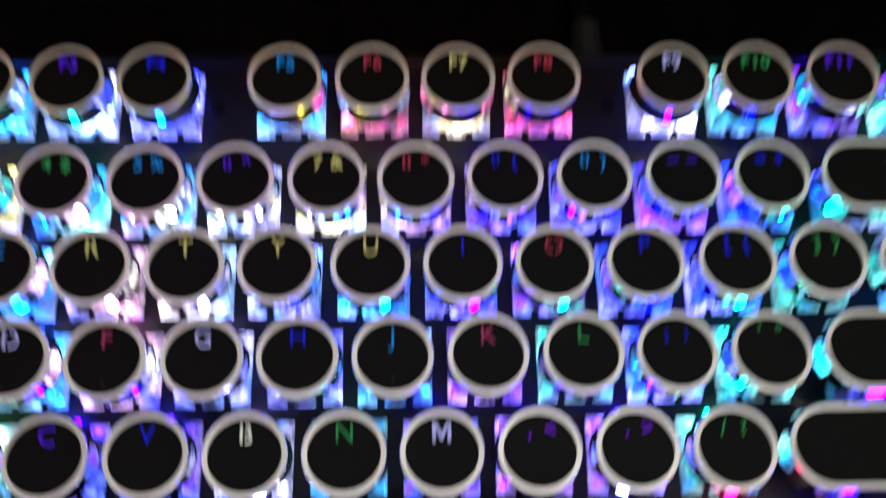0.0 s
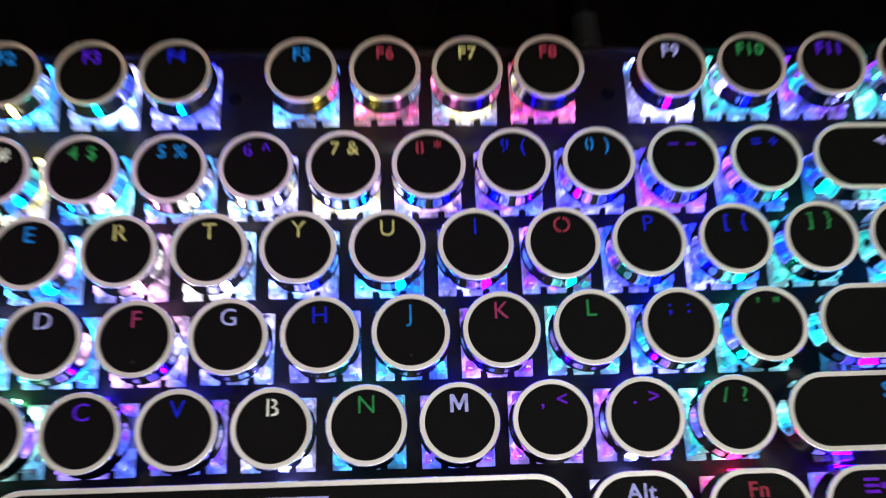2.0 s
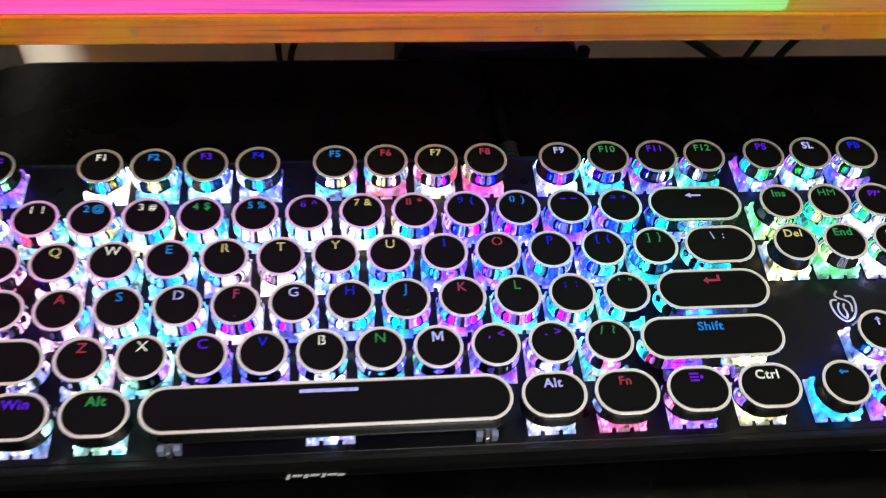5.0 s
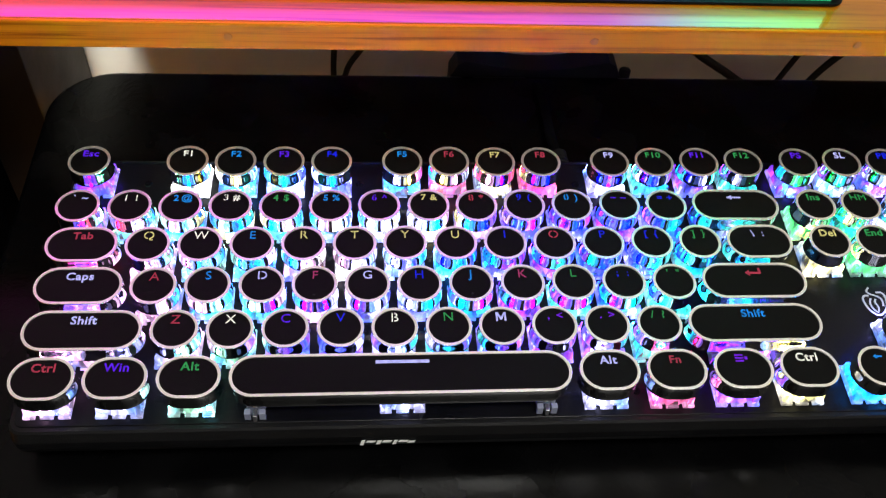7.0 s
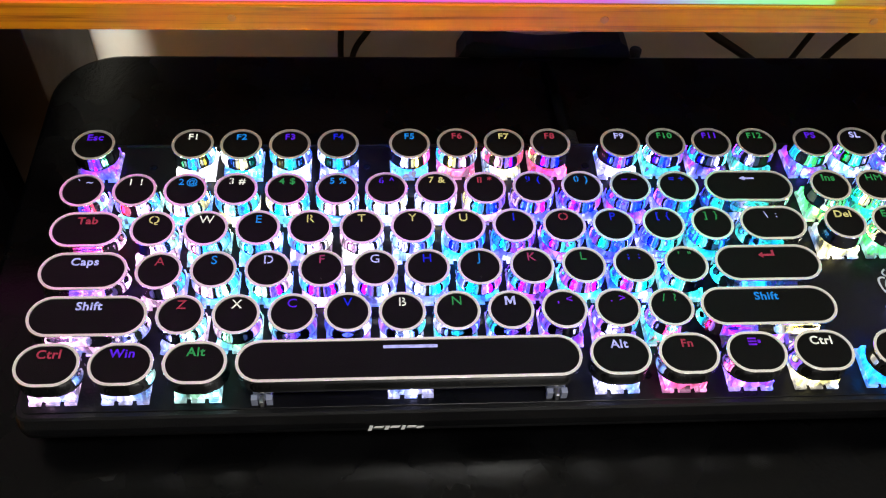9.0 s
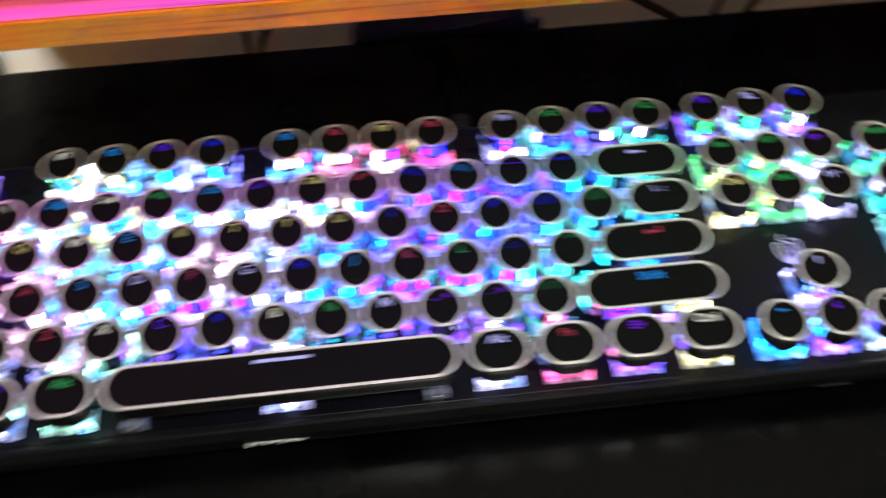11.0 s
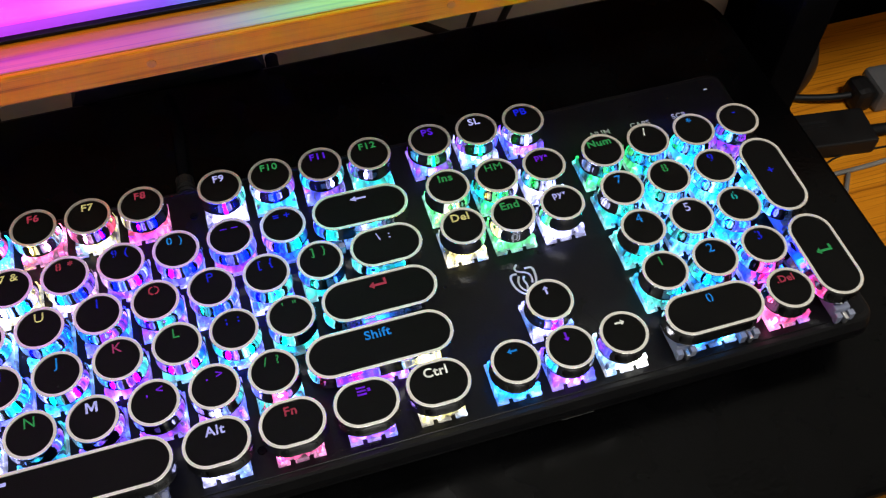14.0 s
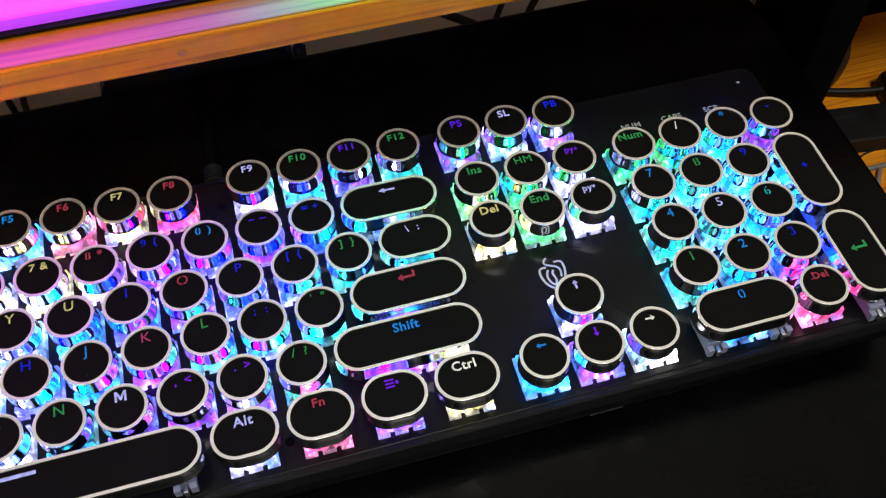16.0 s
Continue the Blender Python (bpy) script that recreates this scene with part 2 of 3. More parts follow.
def loft(bm, rings, cap_first=False, cap_last=False):
    loops = [[bm.verts.new(p) for p in ring] for ring in rings]
    n = len(loops[0])
    for a, b in zip(loops, loops[1:]):
        for i in range(n):
            bm.faces.new((a[i], a[(i + 1) % n], b[(i + 1) % n], b[i]))
    if cap_first:
        bm.faces.new(list(reversed(loops[0])))
    if cap_last:
        bm.faces.new(loops[-1])
    return loops


def rounded_slab(bm, x0, x1, y0, y1, z0, z1, r, edge=0.0015, n=8):
    hx, hy, cx, cy = (x1 - x0) / 2, (y1 - y0) / 2, (x0 + x1) / 2, (y0 + y1) / 2
    rings = []
    for inset, z in ((edge, z0), (0, z0 + edge), (0, z1 - edge), (edge * 0.3, z1 - edge * 0.3), (edge, z1)):
        rings.append([(cx + x, cy + y, z) for x, y in outline(hx - inset, hy - inset, max(r - inset, 1e-4), n)])
    loft(bm, rings, True, True)


def tube(name, points, radius, material, parent=None, label="", smooth_path=True):
    """A cable or wire through points, as a mesh."""
    cu = bpy.data.curves.new(name, "CURVE")
    cu.dimensions, cu.bevel_depth, cu.bevel_resolution, cu.resolution_u = "3D", radius, 3, 8
    sp = cu.splines.new("NURBS" if smooth_path else "POLY")
    sp.points.add(len(points) - 1)
    for p, co in zip(sp.points, points):
        p.co = (*co, 1)
    if smooth_path:
        sp.use_endpoint_u, sp.order_u = True, 4
    cu.use_fill_caps = True
    tmp = new("tmp", cu)
    me = bpy.data.meshes.new_from_object(tmp.evaluated_get(bpy.context.evaluated_depsgraph_get()))
    bpy.data.objects.remove(tmp)
    return part(name, me, material, parent, label, smooth=True)


def letters(text, size, bold=0.0):
    """A flat-topped mesh of the words, centred on the origin."""
    cu = bpy.data.curves.new("text", "FONT")
    cu.body, cu.size, cu.extrude, cu.offset = text, 1.0, 0.012, bold
    cu.align_x, cu.align_y, cu.resolution_u = "CENTER", "CENTER", 3
    cu.space_character = 1.08
    tmp = new("tmp", cu)
    me = bpy.data.meshes.new_from_object(tmp.evaluated_get(bpy.context.evaluated_depsgraph_get()))
    bpy.data.objects.remove(tmp)
    me.transform(Matrix.Scale(size, 4))
    return me


def polygon(bm, pts, z0, z1):
    low, high = [bm.verts.new((x, y, z0)) for x, y in pts], [bm.verts.new((x, y, z1)) for x, y in pts]
    n = len(pts)
    bm.faces.new(high)
    bm.faces.new(list(reversed(low)))
    for i in range(n):
        bm.faces.new((low[i], low[(i + 1) % n], high[(i + 1) % n], high[i]))


# ---- the room and the desk ----
LOW = -0.12
WALL_Y = 0.285


def structure(name, label, x0, x1, y0, y1, z0, z1, material, bevel=0.0):
    bm = bmesh.new()
    box(bm, x0, x1, y0, y1, z0, z1, bevel)
    ob = part(name, bm, material)
    return tagged(ob, label, name.split("_")[0], kind="structure")


structure("floor", "plain grey floor under the desk", -1.2, 1.6, -1.6, WALL_Y, LOW - 0.06, LOW - 0.0202, FLOOR)
structure("wall_north", "off-white painted wall behind the desk", -1.2, 1.6, WALL_Y, WALL_Y + 0.1, LOW - 0.06, 1.75, WALL)
structure("wall_south", "plain off-white wall behind the viewer", -1.2, 1.6, -1.7, -1.6, LOW - 0.06, 1.75, WALL)
structure("wall_west", "plain off-white side wall", -1.3, -1.2, -1.7, WALL_Y + 0.1, LOW - 0.06, 1.75, WALL)
structure("wall_east", "plain off-white side wall", 1.6, 1.7, -1.7, WALL_Y + 0.1, LOW - 0.06, 1.75, WALL)
structure("ceiling", "plain white ceiling over the desk", -1.3, 1.7, -1.7, WALL_Y + 0.1, 1.75, 1.85, CEILING)

# desk: top with its front edge, side panel, two black legs
desk = empty("desk", "orange varnished wooden desk on black metal legs", "desk")
bm = bmesh.new()
box(bm, -0.55, 1.05, 0.1241, 0.2000, 0.0742, 0.0862, 0.0004)
part("desktop", bm, WOOD, desk)
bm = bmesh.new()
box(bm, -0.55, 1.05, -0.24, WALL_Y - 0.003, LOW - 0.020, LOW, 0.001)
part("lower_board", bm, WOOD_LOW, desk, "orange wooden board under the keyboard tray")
# ends short on the left: a gap added for the wall patch light
bm = bmesh.new()
box(bm, -0.029, 1.05, 0.2001, WALL_Y - 0.004, 0.0742, 0.0862, 0.0004)
part("rear_board", bm, WOOD, desk)
bm = bmesh.new()
box(bm, -0.55, 1.05, 0.1222, 0.1240, 0.0741, 0.0863, 0.0008)
part("edge_band", bm, WOOD_EDGE, desk, "orange wooden edge band with dark grain lines")
for x in (-0.085, 0.487):
    bm = bmesh.new()
    box(bm, x - 0.004, x + 0.016, 0.135, 0.165, LOW, 0.0742, 0.002)
    part("leg", bm, BLACK_METAL, desk, "square black metal leg")
bm = bmesh.new()
box(bm, -0.079, -0.048, 0.200, WALL_Y - 0.001, LOW, 0.0742, 0.001)
part("side_panel", bm, WOOD_DARK, desk, "dark brown wooden side panel")

bm = bmesh.new()
box(bm, 0.560, 1.04, 0.256, WALL_Y - 0.002, LOW, 0.0742, 0.001)
part("rear_panel", bm, BLACK_METAL, desk, "black panel at the back under the desk")

bm = bmesh.new()
box(bm, -0.150, -0.088, 0.020, WALL_Y - 0.002, LOW, 0.0742, 0.001)
part("pedestal", bm, BLACK_METAL, desk, "black pedestal under the desk end")

for x in (0.0668, 0.2080, 0.3150):
    bm = bmesh.new()
    bmesh.ops.create_cone(bm, cap_ends=True, segments=18, radius1=0.0017, radius2=0.0015, depth=0.0006, matrix=pose(x, 0.1221, 0.0802, 90, 0, 0))
    part("dowel_plug", bm, PLUG, desk, "pale round wooden plug")

# keyboard tray
tray = empty("keyboard_tray", "black leather-covered pull-out tray with rounded corners", "keyboard tray")
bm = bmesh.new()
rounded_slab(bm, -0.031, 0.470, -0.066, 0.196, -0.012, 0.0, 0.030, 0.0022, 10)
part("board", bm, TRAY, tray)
for x in (-0.02, 0.44):
    bm = bmesh.new()
    box(bm, x, x + 0.012, 0.02, 0.19, -0.022, -0.0122, 0.001)
    part("rail", bm, BLACK_METAL, tray)
    bm = bmesh.new()
    box(bm, x, x + 0.012, 0.15, 0.19, LOW, -0.0222, 0.001)
    part("bracket", bm, BLACK_METAL, tray)

# light bar on the desk
light_bar = empty("light_bar", "low black bar with a glowing rainbow strip, standing on the desk", "light bar")
bm = bmesh.new()
rounded_slab(bm, -0.20, 0.313, 0.1380, 0.190, 0.0864, 0.0880, 0.006, 0.0005, 5)
part("base", bm, CASE, light_bar)
bm = bmesh.new()
box(bm, -0.196, 0.307, 0.1402, 0.1412, 0.0881, 0.1170, 0.0002)
part("light_strip", bm, STRIP, light_bar, "glowing diffuser running from pink through violet to green")
bm = bmesh.new()
rounded_slab(bm, -0.20, 0.313, 0.1390, 0.190, 0.1171, 0.1220, 0.006, 0.0012, 5)
part("top_cover", bm, CASE, light_bar)
bm = bmesh.new()
box(bm, -0.198, 0.311, 0.1413, 0.186, 0.0881, 0.1170, 0.0005)
part("body", bm, CASE, light_bar)

# things under and beside the desk
holder = empty("cable_holder", "black moulded plastic holder with a dipped top, behind the tray", "holder")
bm = bmesh.new()
xs = [0.161 + 0.088 * i / 24 for i in range(25)]
top = [(x, 0.0085 - 0.006 * math.sin(math.pi * (i / 24)) ** 1.5 - (0.011 if i in (0, 24) else 0.003 if i in (1, 23) else 0.0)) for i, x in enumerate(xs)]
front, back = [], []
for y, store in ((0.197, front), (0.209, back)):
    store += [bm.verts.new((x, y, z)) for x, z in top] + [bm.verts.new((xs[-1], y, LOW)), bm.verts.new((xs[0], y, LOW))]
n = len(front)
bm.faces.new(front)
bm.faces.new(list(reversed(back)))
for i in range(n):
    bm.faces.new((front[i], back[i], back[(i + 1) % n], front[(i + 1) % n]))
part("body", bm, RUBBER, holder)
knob = bmesh.new()
bmesh.ops.create_cone(knob, cap_ends=True, segments=20, radius1=0.004, radius2=0.003, depth=0.118, matrix=Matrix.Translation((0.2525, 0.203, -0.061)))
part("peg", knob, RUBBER, holder, smooth=True)


def cable(label, points, radius=0.0022, material=RUBBER):
    return tagged(tube("cable", points, radius, material), label, "cable", "cables under the desk")


cable("black cable hanging in front of the wall", [(0.108, 0.27, 0.072), (0.106, 0.268, 0.0), (0.0985, 0.27, -0.05), (0.0985, 0.27, -0.07), (0.103, 0.272, LOW + 0.002)], 0.0018)
cable("black cable curving down the wall", [(0.150, 0.272, 0.072), (0.128, 0.27, -0.03), (0.108, 0.27, -0.052), (0.1025, 0.27, -0.07), (0.108, 0.272, LOW + 0.002)], 0.0018)
cable("black cable slanting down behind the desk", [(0.28, 0.262, 0.072), (0.30, 0.268, -0.03), (0.3206, 0.27, -0.0475), (0.3529, 0.27, -0.066), (0.42, 0.27, LOW + 0.002)], 0.0026)
cable("thin black cable rising behind the desk", [(0.362, 0.268, LOW + 0.002), (0.372, 0.27, -0.070), (0.3797, 0.27, -0.0476), (0.42, 0.27, 0.072)], 0.0018)
cable("black cable looping beside the desk leg", [(0.38, 0.268, LOW + 0.002), (0.3937, 0.27, -0.061), (0.4071, 0.27, -0.048), (0.44, 0.27, 0.0), (0.46, 0.27, 0.072)], 0.0022)

# on the lower wooden surface, beside the tray
base = empty("round_stand", "black oval stand with a shiny knob, on the wooden surface", "stand", at=(0.568, 0.229, LOW))
base.rotation_euler = (0, 0, radians(36))
bm = bmesh.new()
prof = ((0.0300, 0.0), (0.0305, 0.004), (0.0285, 0.011), (0.022, 0.017), (0.010, 0.020))
loft(bm, [[(r * 1.38 * math.cos(2 * math.pi * i / 40), r * 0.82 * math.sin(2 * math.pi * i / 40), z) for i in range(40)] for r, z in prof], True, True)
part("disc", bm, GREY_DARK, base, smooth=True)
bm = bmesh.new()
bmesh.ops.create_uvsphere(bm, u_segments=24, v_segments=14, radius=0.011, matrix=Matrix.Translation((0.010, 0.010, 0.020)) @ Matrix.Diagonal((1.1, 0.7, 0.8, 1)))
part("knob", bm, GLOSS_BLACK, base, "shiny black knob", smooth=True)
# steel sliver added in place of the highlight on the knob
bm = bmesh.new()
rounded_slab(bm, -0.0016, 0.0016, -0.0050, 0.0050, 0.0, 0.0008, 0.0015, 0.0002, 4)
knob_highlight = part("knob_highlight", bm, STEEL, base, "bright metal sliver, the highlight on the knob")
knob_highlight.matrix_local = pose(0.010, 0.0035, 0.0285, 28, 0, -60)

adapter = empty("power_adapter", "grey plastic power adapter with a black plug end", "adapter", at=(0.618, 0.187, LOW))
adapter.rotation_euler = (0, 0, radians(-3))
bm = bmesh.new()
box(bm, -0.008, 0.06, -0.012, 0.012, 0.0, 0.018, 0.003)
part("body", bm, GREY, adapter)
bm = bmesh.new()
box(bm, -0.022, -0.0082, -0.010, 0.009, 0.001, 0.017, 0.004, taper=0.12)
part("plug_end", bm, RUBBER, adapter, "black plug end")
# pale strip laid along the top edge to give its highlight
bm = bmesh.new()
box(bm, -0.005, 0.058, -0.0126, -0.0104, 0.0152, 0.0174, 0.0006)
part("seam_highlight", bm, PALE, adapter, "pale raised seam, its highlight put in as colour")

power_box = empty("power_box", "flat black plastic power box with grey printed lines", "power box", at=(0.560, 0.1650, LOW))
power_box.rotation_euler = (0, 0, radians(-7))
bm = bmesh.new()
box(bm, -0.038, 0.034, -0.0135, 0.0135, 0, 0.012, 0.0015)
part("body", bm, RUBBER, power_box)
bm = bmesh.new()
bmesh.ops.create_cone(bm, cap_ends=True, segments=16, radius1=0.0036, radius2=0.0036, depth=0.07, matrix=pose(0.069, -0.001, 0.0060, 0, 90, 0))
part("lead", bm, RUBBER, power_box, smooth=True)
for i, (x0, x1, h) in enumerate(((-0.022, -0.012, 0.0010), (-0.010, 0.008, 0.0022), (-0.026, -0.002, 0.0008), (0.000, 0.008, 0.0008))):
    bm = bmesh.new()
    y = (0.0045, 0.0042, 0.0012, 0.0012)[i]
    box(bm, x0, x1, y, y + h, 0.0121, 0.0123)
    part("printed_line", bm, GREY_DARK, power_box)
cable("black cable lying between stand and adapter", [(0.535, 0.215, LOW + 0.002), (0.558, 0.203, LOW + 0.003), (0.575, 0.192, LOW + 0.005), (0.598, 0.187, LOW + 0.009)], 0.0022)
cable("thin dark cable lying in an arc on the wood", [(0.551, 0.132, LOW + 0.001), (0.553, 0.144, LOW + 0.001), (0.566, 0.151, LOW + 0.001), (0.585, 0.1505, LOW + 0.001), (0.612, 0.148, LOW + 0.001), (0.66, 0.146, LOW + 0.001)], 0.0006)
cable("pale grey cable lying flat on the wood", [(0.548, 0.1385, LOW + 0.002), (0.560, 0.1376, LOW + 0.002), (0.58, 0.138, LOW + 0.002), (0.60, 0.1385, LOW + 0.002), (0.66, 0.145, LOW + 0.002)], 0.0015, PALE)
cable("short pale grey cable end on the wood", [(0.5675, 0.1355, LOW + 0.002), (0.564, 0.131, LOW + 0.002), (0.558, 0.123, LOW + 0.002), (0.55, 0.11, LOW + 0.002)], 0.0014, PALE)

# ---- keyboard ----
ZP, ZT = 0.0222, 0.0360
X0, X1, YF, YB = -0.0008, 0.4322, -0.0125, 0.1140
keyboard = empty("keyboard", "black mechanical keyboard with round chrome-ringed keys and coloured backlight", "keyboard")

# case: a lofted body with a projecting front lip
bm = bmesh.new()
rings = []
for z, front, side, back, r in ((0.0, 0.005, -0.003, -0.002, 0.004), (0.0015, 0.004, -0.002, -0.001, 0.004), (0.0095, 0.0005, 0.0, 0.0, 0.005),
                                (0.0120, -0.0016, 0.0, 0.0, 0.005), (0.0150, -0.0022, 0.0, 0.0, 0.005), (0.0180, -0.0018, 0.0, 0.0, 0.005), (0.0212, -0.0002, 0.0, 0.0, 0.005), (0.0218, 0.0006, -0.0006, -0.0006, 0.0045)):
    a, b, c, d = X0 - side, X1 + side, YF + front, YB + back
    rings.append([((a + b) / 2 + x, (c + d) / 2 + y, z) for x, y in outline((b - a) / 2, (d - c) / 2, r, 6)])
loft(bm, rings, True, True)
part("case", bm, CASE, keyboard)
bm = bmesh.new()
rounded_slab(bm, X0 + 0.002, X1 - 0.002, YF + 0.0022, YB - 0.0022, 0.0215, ZP, 0.003, 0.0002, 5)
part("plate", bm, PLATE, keyboard, "black painted metal switch plate")
bm = bmesh.new()
box(bm, 0.018, 0.272, 0.1111, 0.1119, ZP + 0.0001, ZP + 0.0013, 0.0002)
part("rear_ridge", bm, CASE, keyboard)

# cap meshes, by size
R_CAP = 0.00828
CAP_MESH, RIM_MESH, FACE_MESH = {}, {}, {}


def cap_meshes(wx, wy):
    key = (wx, wy)
    if key not in CAP_MESH:
        hx, hy = R_CAP + (wx - 1) * U / 2, R_CAP + (wy - 1) * U / 2
        n = 14
        rims = ((-0.00118, -0.0009), (-0.00116, -0.00010), (-0.00112, 0.0), (-0.00018, 0.00004), (-0.00012, 0.00002))
        skirt = ((-0.00012, 0.00002), (-0.00005, -0.00004), (0, -0.00018), (-0.00004, -0.0006), (-0.00008, -0.0009), (-0.00004, -0.0024), (0.00012, -0.0045), (0.00026, -0.0060), (0.00022, -0.0064),
                 (-0.0002, -0.0066), (-0.0010, -0.0064), (-0.0012, -0.0022))
        made = []
        for name, profile in (("keycap", skirt), ("rim", rims)):
            bm = bmesh.new()
            loft(bm, [[(x, y, z) for x, y in outline(hx + d, hy + d, R_CAP + d, n)] for d, z in profile])
            me = bpy.data.meshes.new(name)
            bm.to_mesh(me)
            bm.free()
            made.append(me)
        me, RIM_MESH[key] = made
        CAP_MESH[key] = me
        bm = bmesh.new()
        d = -0.00120
        rings = [[(x, y, z) for x, y in outline(hx + e, hy + e, R_CAP + e, n)] for e, z in ((d - 0.0006, -0.0020), (d, -0.0018), (d, -0.00032), (d - 0.0003, -0.00022), (d - 0.0030, -0.00028))]
        loft(bm, rings, True, True)
        me = bpy.data.meshes.new("face")
        bm.to_mesh(me)
        bm.free()
        FACE_MESH[key] = me
    return CAP_MESH[key], RIM_MESH[key], FACE_MESH[key]


def switch_mesh():
    """Clear switch: notched flange, tapered upper housing with corner posts, ribs and the stem."""
    bm = bmesh.new()
    h = 0.0078
    box(bm, -h, h, -h + 0.0016, h - 0.0016, 0, 0.0011, 0.0002)
    for s in (-1, 1):
        for x0, x1 in ((-h, -0.0038), (-0.0022, 0.0022), (0.0038, h)):
            y0, y1 = sorted((s * h, s * (h - 0.0017)))
            box(bm, x0, x1, y0, y1, 0, 0.0010 if abs(x0) < 0.003 else 0.0013, 0.00015)
    for s in (-1, 1):
        x0, x1 = sorted((s * h, s * (h - 0.0008)))
        box(bm, x0, x1, -0.0060, 0.0060, 0.0011, 0.0019, 0.0002)
    rim = len(bm.faces)
    box(bm, -0.0068, 0.0068, -0.0062, 0.0062, 0.0011, 0.0066, 0.0004, taper=0.24)
    for sx in (-1, 1):
        for sy in (-1, 1):
            x0, x1 = sorted((sx * 0.0074, sx * 0.0052))
            y0, y1 = sorted((sy * 0.0070, sy * 0.0046))
            box(bm, x0, x1, y0, y1, 0.0011, 0.0052, 0.0004, taper=0.18)
        x0, x1 = sorted((sx * 0.0073, sx * 0.0056))
        box(bm, x0, x1, -0.0022, 0.0022, 0.0011, 0.0046, 0.0003, taper=0.2)
    box(bm, -0.0026, 0.0026, -0.0070, -0.0050, 0.0011, 0.0044, 0.0003, taper=0.2)
    box(bm, -0.0030, 0.0030, -0.0024, 0.0024, 0.0066, 0.0118, 0.0003)
    bm.faces.ensure_lookup_table()
    for f in bm.faces[:rim]:
        f.material_index = 1
    me = bpy.data.meshes.new("switch")
    bm.to_mesh(me)
    bm.free()
    return me


def diode_mesh():
    """The diode in the rear window of a switch, with its domed lens."""
    bm = bmesh.new()
    box(bm, -0.0017, 0.0017, 0.0058, 0.0090, 0.0002, 0.0022, 0.0003)
    box(bm, -0.0012, 0.0012, 0.0062, 0.0086, 0.0022, 0.0029, 0.0003)
    me = bpy.data.meshes.new("diode")
    bm.to_mesh(me)
    bm.free()
    return me


BASE_SWITCH, BASE_DIODE = switch_mesh(), diode_mesh()
DIODE_MESH = {}
SWITCH_MESH = {}
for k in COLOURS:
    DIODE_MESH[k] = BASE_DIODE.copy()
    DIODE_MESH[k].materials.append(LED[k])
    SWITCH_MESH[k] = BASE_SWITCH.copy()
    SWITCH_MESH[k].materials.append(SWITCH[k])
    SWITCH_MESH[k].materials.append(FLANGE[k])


def arrow_points(way, s):
    pts = [(-1, 0), (-0.25, 0.62), (-0.25, 0.2), (1, 0.2), (1, -0.2), (-0.25, -0.2), (-0.25, -0.62)]
    a = {"left": 0, "down": 90, "right": 180, "up": 270}[way]
    c, q = math.cos(radians(a)), math.sin(radians(a))
    return [((x * c - y * q) * s, (x * q + y * c) * s) for x, y in pts]


def symbol(kind):
    """Legends that are drawn, not lettered."""
    bm = bmesh.new()
    if kind in ("left", "down", "right", "up"):
        polygon(bm, arrow_points(kind, 0.0017), 0, 0.00012)
    elif kind == "back":
        polygon(bm, [(x * 1.6, y) for x, y in arrow_points("left", 0.0019)], 0, 0.00012)
    elif kind == "return":
        s = 0.0022
        polygon(bm, [(x * s, y * s) for x, y in ((-1.3, -0.2), (-0.5, 0.45), (-0.5, 0), (1.1, 0), (1.1, 0.8), (1.5, 0.8), (1.5, -0.4), (-0.5, -0.4), (-0.5, -0.85))], 0, 0.00012)
    elif kind == "bar":
        box(bm, -0.0092, 0.0092, -0.0006, 0.0006, 0, 0.00012)
    elif kind == "menu":
        for i in range(3):
            box(bm, -0.0022, 0.0008, -0.0013 + i * 0.0012, -0.0007 + i * 0.0012, 0, 0.00012)
        box(bm, 0.0012, 0.0022, -0.0004, 0.0008, 0, 0.00012)
    elif kind == "em":
        s = 0.00185
        polygon(bm, [(x * s, y * s) for x, y in ((-1, -1), (-1, 1), (-0.55, 1), (0, -0.1), (0.55, 1), (1, 1), (1, -1), (0.62, -1), (0.62, 0.32), (0.13, -0.75), (-0.13, -0.75), (-0.62, 0.32), (-0.62, -1))], 0, 0.00012)
    me = bpy.data.meshes.new("legend")
    bm.to_mesh(me)
    bm.free()
    return me


